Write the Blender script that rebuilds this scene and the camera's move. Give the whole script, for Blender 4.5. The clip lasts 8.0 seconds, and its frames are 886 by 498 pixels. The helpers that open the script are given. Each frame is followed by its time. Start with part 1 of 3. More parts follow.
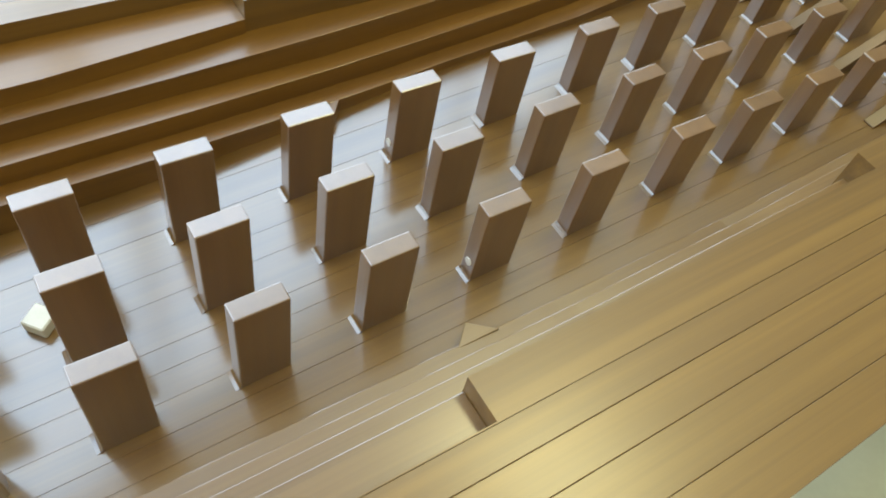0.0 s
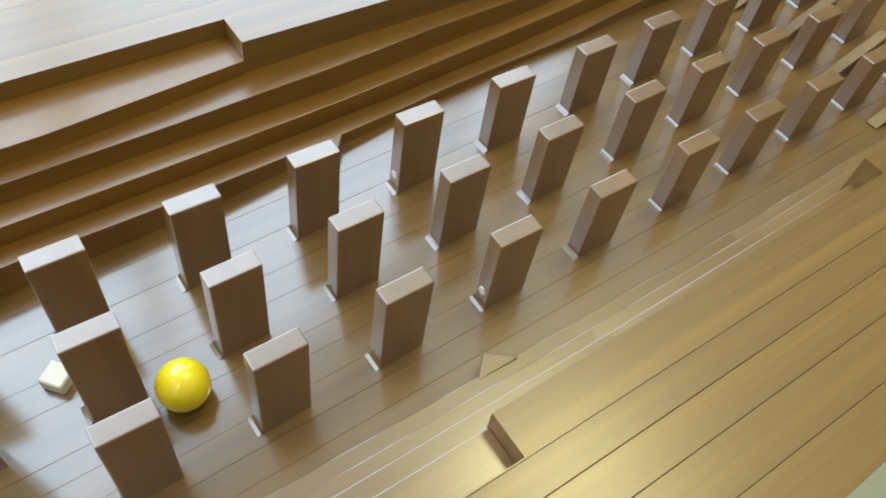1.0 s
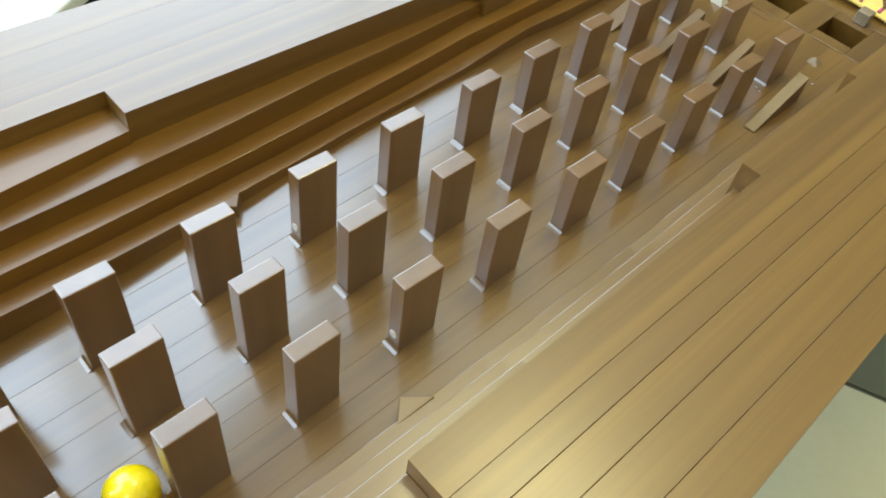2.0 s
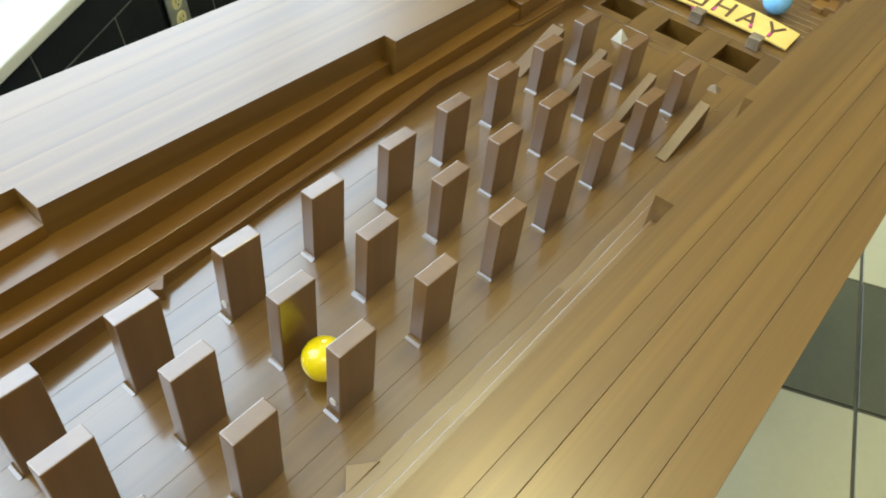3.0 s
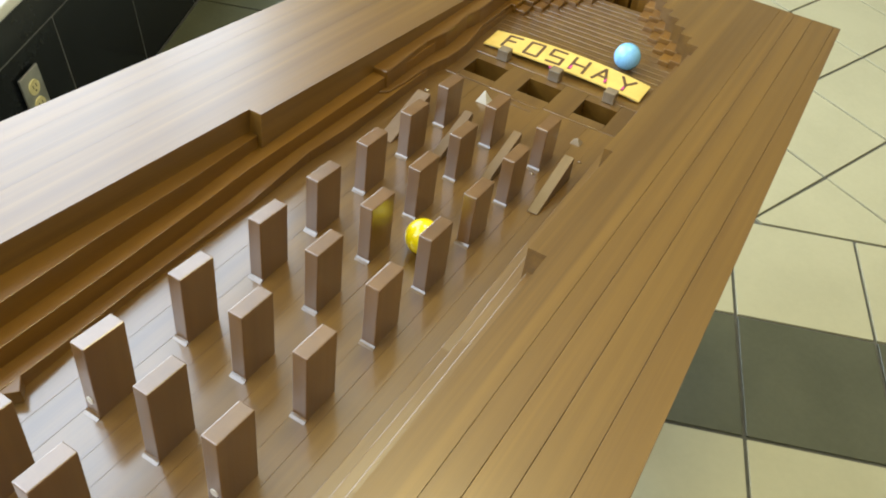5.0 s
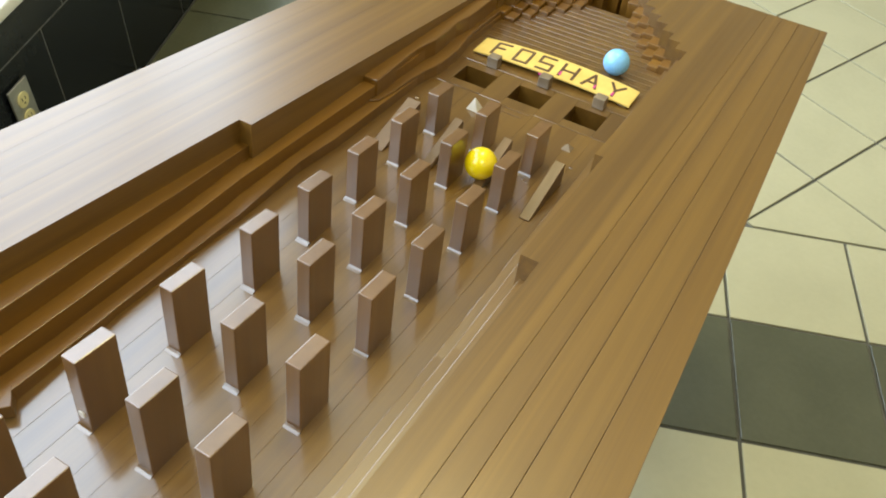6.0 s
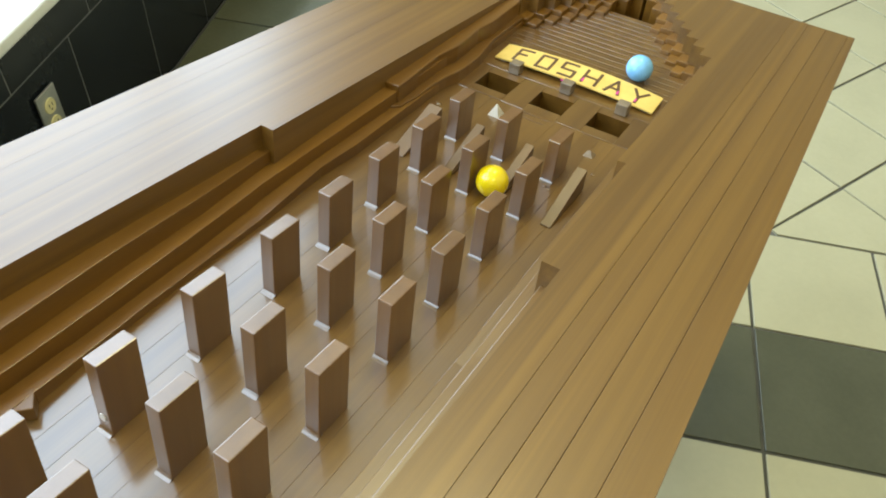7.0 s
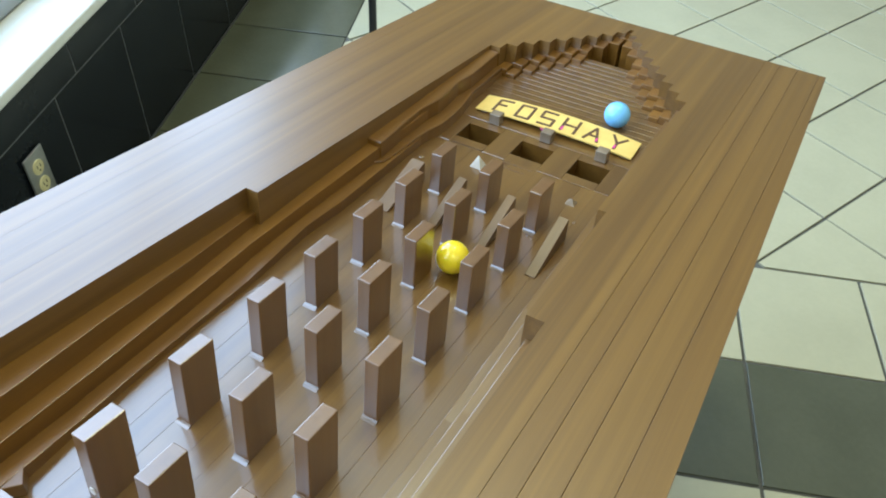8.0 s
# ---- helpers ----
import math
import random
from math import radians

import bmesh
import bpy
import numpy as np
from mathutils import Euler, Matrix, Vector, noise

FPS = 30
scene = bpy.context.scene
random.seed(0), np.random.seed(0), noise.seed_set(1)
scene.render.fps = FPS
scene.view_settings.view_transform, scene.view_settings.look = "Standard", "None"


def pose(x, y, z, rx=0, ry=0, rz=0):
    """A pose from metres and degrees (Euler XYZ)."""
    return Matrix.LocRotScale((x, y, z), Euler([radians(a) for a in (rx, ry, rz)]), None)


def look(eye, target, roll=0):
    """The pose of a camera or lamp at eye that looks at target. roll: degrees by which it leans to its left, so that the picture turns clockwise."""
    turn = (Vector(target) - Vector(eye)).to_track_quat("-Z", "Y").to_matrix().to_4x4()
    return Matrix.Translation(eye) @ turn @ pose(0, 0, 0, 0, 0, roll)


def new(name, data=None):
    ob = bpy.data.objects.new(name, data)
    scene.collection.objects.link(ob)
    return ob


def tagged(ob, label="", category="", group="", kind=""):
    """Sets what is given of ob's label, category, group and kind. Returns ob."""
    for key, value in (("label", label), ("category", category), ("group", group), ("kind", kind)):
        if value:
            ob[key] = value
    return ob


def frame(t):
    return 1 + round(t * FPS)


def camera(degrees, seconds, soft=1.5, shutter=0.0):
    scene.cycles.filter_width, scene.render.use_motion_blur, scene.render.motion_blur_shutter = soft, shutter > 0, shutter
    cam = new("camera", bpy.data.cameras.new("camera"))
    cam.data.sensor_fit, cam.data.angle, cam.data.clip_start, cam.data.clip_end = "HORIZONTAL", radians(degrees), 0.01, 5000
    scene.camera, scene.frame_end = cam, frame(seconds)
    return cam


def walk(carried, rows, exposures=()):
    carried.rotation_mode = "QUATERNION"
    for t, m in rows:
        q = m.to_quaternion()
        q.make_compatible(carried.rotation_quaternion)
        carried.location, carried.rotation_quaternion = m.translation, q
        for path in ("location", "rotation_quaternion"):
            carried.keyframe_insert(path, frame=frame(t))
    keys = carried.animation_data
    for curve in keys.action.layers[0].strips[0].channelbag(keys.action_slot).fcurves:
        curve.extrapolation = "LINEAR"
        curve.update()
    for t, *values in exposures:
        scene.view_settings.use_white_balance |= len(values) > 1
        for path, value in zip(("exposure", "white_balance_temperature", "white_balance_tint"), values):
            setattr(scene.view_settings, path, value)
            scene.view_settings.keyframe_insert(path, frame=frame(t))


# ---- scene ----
cam = camera(58.7, 8.0, soft=1.9)
PATH = [
    (0, (0.4155, -0.3367, 1.3422), (-0.0237, 0.0763, 0.5444), 14.50),
    (0.5, (0.4044, -0.3498, 1.3396), (-0.0401, 0.0404, 0.5333), 11.84),
    (1, (0.3961, -0.3373, 1.3500), (-0.0521, 0.0798, 0.5593), 10.92),
    (1.5, (0.4059, -0.3249, 1.3567), (-0.0449, 0.1485, 0.5999), 8.88),
    (1.7, (0.4064, -0.3212, 1.3592), (-0.0319, 0.1615, 0.6010), 9.15),
    (2.8, (0.4084, -0.3003, 1.3838), (0.0053, 0.2484, 0.6514), 7.80),
    (3, (0.4113, -0.3010, 1.3820), (0.0118, 0.2700, 0.6648), 7.40),
    (3.5, (0.4118, -0.2875, 1.3875), (0.0425, 0.3376, 0.6999), 9.25),
    (4, (0.4188, -0.2808, 1.3838), (0.0625, 0.3821, 0.7252), 8.41),
    (4.5, (0.4200, -0.2846, 1.3768), (0.0827, 0.4007, 0.7314), 9.22),
    (4.7, (0.4225, -0.2862, 1.3770), (0.0876, 0.4014, 0.7327), 9.05),
    (5.8, (0.4233, -0.2870, 1.3873), (0.1011, 0.4087, 0.7452), 8.81),
    (6, (0.4228, -0.2857, 1.3799), (0.0959, 0.4132, 0.7438), 8.46),
    (6.5, (0.4216, -0.2855, 1.3788), (0.0876, 0.4139, 0.7469), 8.52),
    (7, (0.4225, -0.2832, 1.3767), (0.0692, 0.4065, 0.7446), 7.50),
    (7.5, (0.4208, -0.2819, 1.3942), (0.0673, 0.4095, 0.7641), 7.28),
    (8, (0.4261, -0.2761, 1.4002), (0.0629, 0.4413, 0.8057), 5.56),
]
# the table slopes down towards its spire and leans a little; the path above is given in the table's own axes
PIVOT = Vector((0.0, 0.4, 0.79))
UP = Vector((0.0428, -0.1488, 1.0)).normalized()
EAST = (Vector((1, 0, 0)) - UP * UP.x).normalized()
NORTH = UP.cross(EAST)
SLOPE = Matrix.Translation(PIVOT) @ Matrix((EAST, NORTH, UP)).to_4x4() @ Matrix.Translation(-PIVOT)
walk(cam, [(t, SLOPE @ look(eye, target, roll)) for t, eye, target, roll in PATH],
     exposures=[(0.0, 0.0, 5750, 2), (3.0, 0.0, 5900, 3), (4.5, 0.0, 6350, 8), (6.5, 0.0, 6250, 6), (7.0, 0.0, 6050, 4), (7.5, 0.0, 5800, 2), (8.0, 0.0, 5150, 6)])

# ---------------------------------------------------------------- world and lights
FIELD = 0.79            # height of the sunken playing field, at the middle line of the block rows
DECK = 0.8820           # height of the table's upper deck
RISE = 0.0491           # the field climbs towards the spire against the deck
# the sunken field and its steps are built flat and then tilted
TILT = Matrix.Translation((0, 0, FIELD - 0.0023)) @ Matrix.Rotation(math.atan(RISE), 4, "X") @ Matrix.Translation((0, 0, -FIELD))
THETA = radians(21.27)  # the room stands turned against the table
ROOM = Matrix.Translation((0, 0.4, 0)) @ Matrix.Rotation(THETA, 4, "Z")

world = bpy.data.worlds.new("world")
scene.world = world
world.use_nodes = True
wn = world.node_tree.nodes
sky = wn.new("ShaderNodeTexSky")
sky.sky_type, sky.sun_disc = "NISHITA", False
sky.sun_elevation, sky.sun_rotation = radians(38), radians(250)
wn["Background"].inputs["Strength"].default_value = 0.15
world.node_tree.links.new(sky.outputs[0], wn["Background"].inputs["Color"])


def area_lamp(name, size_x, size_y, watts, colour, matrix):
    data = bpy.data.lights.new(name, "AREA")
    data.shape, data.size, data.size_y, data.energy, data.color = "RECTANGLE", size_x, size_y, watts, colour
    ob = new(name, data)
    ob.matrix_world = matrix
    return ob


def room_point(u, v, z):
    return ROOM @ Vector((u, v, z))


WALL_U = -0.976          # inner face of the window wall, in the room's own axes
SILL = 0.514
WIN0, WIN1, HEAD = -1.80, 3.40, 3.38     # the window's ends and its head
WIN_MID = (WIN0 + WIN1) / 2
# daylight that enters through the window
area_lamp("window_light", WIN1 - WIN0 - 0.06, 2.01, 160.0, (0.80, 0.90, 1.0),
          look(room_point(WALL_U - 0.34, WIN_MID, 2.35), room_point(WALL_U + 2.0, WIN_MID, 2.15)))
# the lower panes look out on the darker street
area_lamp("window_light", WIN1 - WIN0 - 0.06, 0.76, 52.0, (0.84, 0.92, 1.0),
          look(room_point(WALL_U - 0.34, WIN_MID, 0.94), room_point(WALL_U + 2.0, WIN_MID, 0.8)))
# a warm ceiling lamp over the far end; the whiter one behind is added fill, unseen
LAMPS = [(0.25, 1.08, 36.5, (1.0, 0.83, 0.37)), (0.60, -1.87, 23.5, (1.0, 0.87, 0.52))]
for u, v, watts, tint in LAMPS:
    area_lamp("ceiling_lamp_light", 0.66, 0.66, watts, tint, look(room_point(u, v, 3.45), room_point(u, v + 0.001, 0)))

# ---------------------------------------------------------------- materials
def material(name, base=(0.5, 0.5, 0.5), rough=0.5, metal=0.0, coat=0.0, coat_rough=0.1, spec=0.5):
    m = bpy.data.materials.new(name)
    m.use_nodes = True
    b = m.node_tree.nodes["Principled BSDF"]
    b.inputs["Base Color"].default_value = (*base, 1)
    b.inputs["Roughness"].default_value = rough
    b.inputs["Metallic"].default_value = metal
    b.inputs["Coat Weight"].default_value = coat
    b.inputs["Coat Roughness"].default_value = coat_rough
    b.inputs["Specular IOR Level"].default_value = spec
    return m


def nodes_of(m):
    return m.node_tree.nodes, m.node_tree.links, m.node_tree.nodes["Principled BSDF"]


def ramp_node(nodes, stops):
    r = nodes.new("ShaderNodeValToRGB")
    while len(r.color_ramp.elements) < len(stops):
        r.color_ramp.elements.new(0.5)
    for e, (at, c) in zip(r.color_ramp.elements, stops):
        e.position, e.color = at, (*c, 1)
    return r


def wood(name, dark, light, scale=1.0, along="Y", rough=0.3, coat=0.6, coat_rough=0.12, vary=0.16, ior=1.5):
    """Lacquered timber: long grain, fine pores, a tone of its own for each piece."""
    m = material(name, light, rough, coat=coat, coat_rough=coat_rough)
    n, l, b = nodes_of(m)
    b.inputs["Coat IOR"].default_value = ior
    coord = n.new("ShaderNodeTexCoord")
    info = n.new("ShaderNodeObjectInfo")
    shift = n.new("ShaderNodeVectorMath")
    shift.operation = "MULTIPLY_ADD"
    shift.inputs[1].default_value = (7.3, 5.1, 3.7)
    l.new(info.outputs["Random"], shift.inputs[0])
    l.new(coord.outputs["Object"], shift.inputs[2])
    mapping = n.new("ShaderNodeMapping")
    stretch = {"Y": (46, 0.55, 46), "X": (0.55, 46, 46), "Z": (42, 42, 1.2)}[along]
    mapping.inputs["Scale"].default_value = tuple(s * scale for s in stretch)
    l.new(shift.outputs[0], mapping.inputs["Vector"])
    coarse = n.new("ShaderNodeTexNoise")
    coarse.inputs["Scale"].default_value = 1.0
    coarse.inputs["Detail"].default_value = 5.0
    coarse.inputs["Distortion"].default_value = 0.12
    l.new(mapping.outputs[0], coarse.inputs["Vector"])
    fine_map = n.new("ShaderNodeMapping")
    fine_map.inputs["Scale"].default_value = tuple(s * scale * 9 for s in stretch)
    l.new(shift.outputs[0], fine_map.inputs["Vector"])
    fine = n.new("ShaderNodeTexNoise")
    fine.inputs["Scale"].default_value = 1.0
    fine.inputs["Detail"].default_value = 3.0
    l.new(fine_map.outputs[0], fine.inputs["Vector"])
    mix = n.new("ShaderNodeMath")
    mix.operation = "MULTIPLY_ADD"
    mix.inputs[1].default_value = 0.3
    l.new(fine.outputs["Fac"], mix.inputs[0])
    l.new(coarse.outputs["Fac"], mix.inputs[2])
    ramp = ramp_node(n, [(0.45, dark), (0.66, tuple(0.5 * (a + c) for a, c in zip(dark, light))), (0.85, light)])
    l.new(mix.outputs[0], ramp.inputs["Fac"])
    tone = n.new("ShaderNodeMath")
    tone.operation = "MULTIPLY_ADD"
    tone.inputs[1].default_value, tone.inputs[2].default_value = 2 * vary, 1.0 - vary
    l.new(info.outputs["Random"], tone.inputs[0])
    hsv = n.new("ShaderNodeHueSaturation")
    l.new(ramp.outputs["Color"], hsv.inputs["Color"])
    l.new(tone.outputs[0], hsv.inputs["Value"])
    l.new(hsv.outputs["Color"], b.inputs["Base Color"])
    rmap = n.new("ShaderNodeMapRange")
    rmap.inputs["To Min"].default_value, rmap.inputs["To Max"].default_value = rough - 0.06, rough + 0.12
    l.new(fine.outputs["Fac"], rmap.inputs["Value"])
    l.new(rmap.outputs[0], b.inputs["Roughness"])
    bump = n.new("ShaderNodeBump")
    bump.inputs["Strength"].default_value, bump.inputs["Distance"].default_value = 0.05, 0.0002
    l.new(mix.outputs[0], bump.inputs["Height"])
    l.new(bump.outputs[0], b.inputs["Normal"])
    return m


def mottled(name, base, other, scale, rough, bump=0.1, distance=0.001, **more):
    """A plain surface with stains at two scales and a slight relief."""
    m = material(name, base, rough, **more)
    n, l, b = nodes_of(m)
    geo = n.new("ShaderNodeNewGeometry")
    info = n.new("ShaderNodeObjectInfo")
    add = n.new("ShaderNodeVectorMath")
    add.operation = "MULTIPLY_ADD"
    add.inputs[1].default_value = (9.1, 4.3, 2.7)
    l.new(info.outputs["Random"], add.inputs[0])
    l.new(geo.outputs["Position"], add.inputs[2])
    big = n.new("ShaderNodeTexNoise")
    big.inputs["Scale"].default_value, big.inputs["Detail"].default_value = scale, 6.0
    l.new(add.outputs[0], big.inputs["Vector"])
    small = n.new("ShaderNodeTexNoise")
    small.inputs["Scale"].default_value, small.inputs["Detail"].default_value = scale * 14, 3.0
    l.new(add.outputs[0], small.inputs["Vector"])
    mix = n.new("ShaderNodeMath")
    mix.operation = "MULTIPLY_ADD"
    mix.inputs[1].default_value = 0.35
    l.new(small.outputs["Fac"], mix.inputs[0])
    l.new(big.outputs["Fac"], mix.inputs[2])
    ramp = ramp_node(n, [(0.45, other), (0.85, base)])
    l.new(mix.outputs[0], ramp.inputs["Fac"])
    l.new(ramp.outputs["Color"], b.inputs["Base Color"])
    bp = n.new("ShaderNodeBump")
    bp.inputs["Strength"].default_value, bp.inputs["Distance"].default_value = bump, distance
    l.new(mix.outputs[0], bp.inputs["Height"])
    l.new(bp.outputs[0], b.inputs["Normal"])
    return m


WOOD_DECK = wood("oiled_deck_wood", (0.112, 0.054, 0.0065), (0.176, 0.091, 0.0125), scale=1.5, rough=0.42, coat=0.85, coat_rough=0.26, vary=0.07, ior=1.52)
WOOD_FIELD = wood("lacquered_field_wood", (0.102, 0.048, 0.0070), (0.160, 0.083, 0.0140), rough=0.3, coat=1.0, coat_rough=0.15, vary=0.07, ior=1.77)
# step wood without the window's sheen: amber tone and weak coat imitate dark reflections
WOOD_STEP = wood("lacquered_step_wood", (0.118, 0.052, 0.0040), (0.182, 0.085, 0.0070), rough=0.38, coat=0.55, coat_rough=0.16, vary=0.06, ior=1.5)
# the same step wood for the right side, its brighter light put into tone and gloss
WOOD_STEP_LIT = wood("lacquered_step_wood_lit_side", (0.108, 0.050, 0.0075), (0.168, 0.086, 0.0145), rough=0.3, coat=1.0, coat_rough=0.26, vary=0.07, ior=1.75)
WOOD_PEG = wood("planed_peg_wood", (0.116, 0.051, 0.0105), (0.154, 0.073, 0.0165), scale=1.4, along="Z", rough=0.38, coat=1.0, coat_rough=0.25, vary=0.08, ior=1.92)
WOOD_RAMP = wood("pale_ramp_wood", (0.105, 0.054, 0.013), (0.145, 0.078, 0.021), scale=1.2, rough=0.5, coat=0.4, coat_rough=0.3, vary=0.06, ior=1.6)
WOOD_UNDER = wood("dark_frame_wood", (0.05, 0.025, 0.01), (0.1, 0.05, 0.02), rough=0.5, coat=0.2)
# bottoms of pits and cup: the shade down there is in this dark brown
PIT_SHADE = material("pit_shade_brown", (0.045, 0.022, 0.009), 0.6)
YELLOW = material("yellow_plastic", (0.86, 0.66, 0.0), 0.22, coat=0.6, coat_rough=0.06)
BLUE = material("blue_plastic", (0.22, 0.52, 0.86), 0.25, coat=0.6, coat_rough=0.08)
BRASS = mottled("yellow_painted_plate", (0.72, 0.52, 0.14), (0.60, 0.42, 0.10), 30.0, 0.36, 0.05)
LETTER = mottled("letter_dark", (0.11, 0.055, 0.02), (0.07, 0.035, 0.015), 60.0, 0.5)
MAGENTA = material("magenta_paint", (0.55, 0.05, 0.25), 0.45)
NAIL = material("pale_plug", (0.62, 0.58, 0.52), 0.4)
# wedge wood lightened to carry the lamp's reflection on its top
WOOD_WEDGE_SHEEN = wood("wedge_wood_lamp_sheen", (0.19, 0.12, 0.045), (0.27, 0.175, 0.07), rough=0.35, coat=1.0, coat_rough=0.15)
GREY_WOOD = wood("weathered_block_wood", (0.17, 0.125, 0.075), (0.25, 0.19, 0.12), scale=1.5, along="Z", rough=0.4, coat=0.8, coat_rough=0.15)
# pale wood, whitened further for the window glare on the cube piece
PALE_GLARE = mottled("pale_wood_with_glare", (0.66, 0.63, 0.56), (0.55, 0.52, 0.45), 40.0, 0.4)
TILE_LIGHT = mottled("cream_floor_tile", (0.50, 0.485, 0.33), (0.455, 0.44, 0.30), 5.0, 0.27, 0.12, 0.002, spec=0.4)
TILE_DARK = mottled("dark_green_grey_floor_tile", (0.105, 0.110, 0.072), (0.085, 0.090, 0.058), 6.0, 0.17, 0.06, 0.002, spec=0.6)
GROUT = mottled("grey_grout", (0.13, 0.13, 0.115), (0.09, 0.09, 0.08), 30.0, 0.8)
WALL_TILE = mottled("black_wall_tile", (0.013, 0.016, 0.020), (0.009, 0.011, 0.015), 6.0, 0.2, 0.03, 0.001, spec=0.2)
WALL_GROUT = mottled("dark_wall_grout", (0.17, 0.175, 0.17), (0.13, 0.135, 0.13), 30.0, 0.8)
SILL_WHITE = mottled("white_sill_paint", (0.80, 0.82, 0.80), (0.74, 0.76, 0.74), 8.0, 0.3)
STEEL = mottled("brushed_steel_plate", (0.55, 0.55, 0.53), (0.45, 0.45, 0.44), 50.0, 0.35, metal=0.9)
IVORY = material("ivory_plastic", (0.72, 0.66, 0.36), 0.4)
SLOT = material("slot_black", (0.01, 0.01, 0.01), 0.6)
BLACK_METAL = material("black_metal", (0.012, 0.012, 0.013), 0.4, metal=0.3)
WALL_PAINT = mottled("warm_wall_paint", (0.50, 0.44, 0.32), (0.46, 0.40, 0.29), 2.0, 0.7)
CEILING_PAINT = mottled("ceiling_paint", (0.72, 0.69, 0.60), (0.68, 0.65, 0.56), 3.0, 0.8)
FRAME_GREY = material("window_frame_grey", (0.35, 0.37, 0.38), 0.4, metal=0.4)


# ---------------------------------------------------------------- mesh helpers
def mesh_from(bm, name, mat, smooth=False):
    me = bpy.data.meshes.new(name)
    bm.normal_update()
    bm.to_mesh(me)
    bm.free()
    if mat:
        me.materials.append(mat)
    if smooth:
        for p in me.polygons:
            p.use_smooth = True
    return me


def part(name, bm, mat, parent=None, label="", smooth=False, m=None):
    ob = new(name, mesh_from(bm, name, mat, smooth))
    if parent is not None:
        ob.parent = parent
    if m is not None:
        ob.matrix_basis = m
    if label:
        tagged(ob, label)
    return ob


def empty(name, m=None):
    ob = new(name)
    if m is not None:
        ob.matrix_basis = m
    return ob


def add_box(bm, x0, x1, y0, y1, z0, z1, bevel=0.0, segments=1):
    made = bmesh.ops.create_cube(bm, size=1.0, matrix=Matrix.Translation(((x0 + x1) / 2, (y0 + y1) / 2, (z0 + z1) / 2))
                                 @ Matrix.Diagonal((x1 - x0, y1 - y0, z1 - z0, 1)))
    if bevel:
        edges = list({e for v in made["verts"] for e in v.link_edges})
        bmesh.ops.bevel(bm, geom=edges, offset=bevel, segments=segments, affect="EDGES", profile=0.5)
    return made


def box(x0, x1, y0, y1, z0, z1, bevel=0.0, segments=1):
    bm = bmesh.new()
    add_box(bm, x0, x1, y0, y1, z0, z1, bevel, segments)
    return bm


def prism(points, z0, z1, bevel=0.0):
    """An upright prism over a plan outline."""
    bm = bmesh.new()
    add_prism(bm, points, z0, z1)
    if bevel:
        bmesh.ops.bevel(bm, geom=bm.edges[:], offset=bevel, segments=1, affect="EDGES")
    return bm


def add_prism(bm, points, z0, z1):
    low = [bm.verts.new((x, y, z0)) for x, y in points]
    top = [bm.verts.new((x, y, z1)) for x, y in points]
    bm.faces.new(list(reversed(low)))
    bm.faces.new(top)
    for i in range(len(points)):
        j = (i + 1) % len(points)
        bm.faces.new((low[i], low[j], top[j], top[i]))
    bmesh.ops.recalc_face_normals(bm, faces=bm.faces[:])


# ---------------------------------------------------------------- the room
F0, F1 = -2.3, 5.7      # the room's extent along the window wall
U1 = 3.1                # the far side from the window

floor = part("floor", box(WALL_U, U1, F0, F1, -0.10, -0.006), GROUT, m=ROOM)
tagged(floor, "cream ceramic floor tiles with a dark green-grey band", "floor", kind="structure")
ceiling = part("ceiling", box(WALL_U - 0.4, U1, F0, F1, 3.52, 3.62), CEILING_PAINT, m=ROOM)
tagged(ceiling, "plain off-white painted ceiling", "ceiling", kind="structure")
wall_east = part("wall_east", box(U1, U1 + 0.1, F0, F1, -0.1, 3.52), WALL_PAINT, m=ROOM)
tagged(wall_east, "plain warm painted wall", "wall", kind="structure")
wall_south = part("wall_south", box(WALL_U - 0.4, U1, F0 - 0.1, F0, -0.1, 3.52), WALL_PAINT, m=ROOM)
tagged(wall_south, "plain warm painted wall", "wall", kind="structure")
wall_north = part("wall_north", box(WALL_U - 0.4, U1, F1, F1 + 0.1, -0.1, 3.52), WALL_PAINT, m=ROOM)
tagged(wall_north, "plain warm painted wall", "wall", kind="structure")

# window wall: black tiled dado, white sill, long glazed opening above
wall_west = part("wall_west", box(WALL_U - 0.40, WALL_U - 0.0048, F0, F1, -0.1, SILL - 0.035), WALL_GROUT, m=ROOM)
tagged(wall_west, "low black tiled wall under a long window", "wall", kind="structure")
sill = part("window_sill", box(WALL_U - 0.30, WALL_U + 0.014, F0, F1, SILL - 0.033, SILL, 0.008, 3), SILL_WHITE, m=ROOM)
tagged(sill, "white painted window sill over black wall tiles", "window sill", kind="structure")
for name, v0, v1 in (("wall_west_pier", F0, WIN0), ("wall_west_pier", WIN1, F1)):
    pier = part(name, box(WALL_U - 0.40, WALL_U, v0, v1, SILL + 0.001, HEAD), WALL_PAINT, m=ROOM)
    tagged(pier, "plain painted wall beside the window", "wall", kind="structure")
head = part("wall_west_head", box(WALL_U - 0.40, WALL_U, F0, F1, HEAD + 0.001, 3.52), WALL_PAINT, m=ROOM)
tagged(head, "plain wall above the long window", "wall", kind="structure")
window = empty("window_1", ROOM.copy())
tagged(window, "long window with grey metal frames", "window", kind="structure")
for v in (-1.74, -0.04, 1.66, 3.34):
    part("window_frame", box(WALL_U - 0.20, WALL_U - 0.15, v - 0.03, v + 0.03, SILL + 0.002, HEAD - 0.002, 0.004), FRAME_GREY, window)
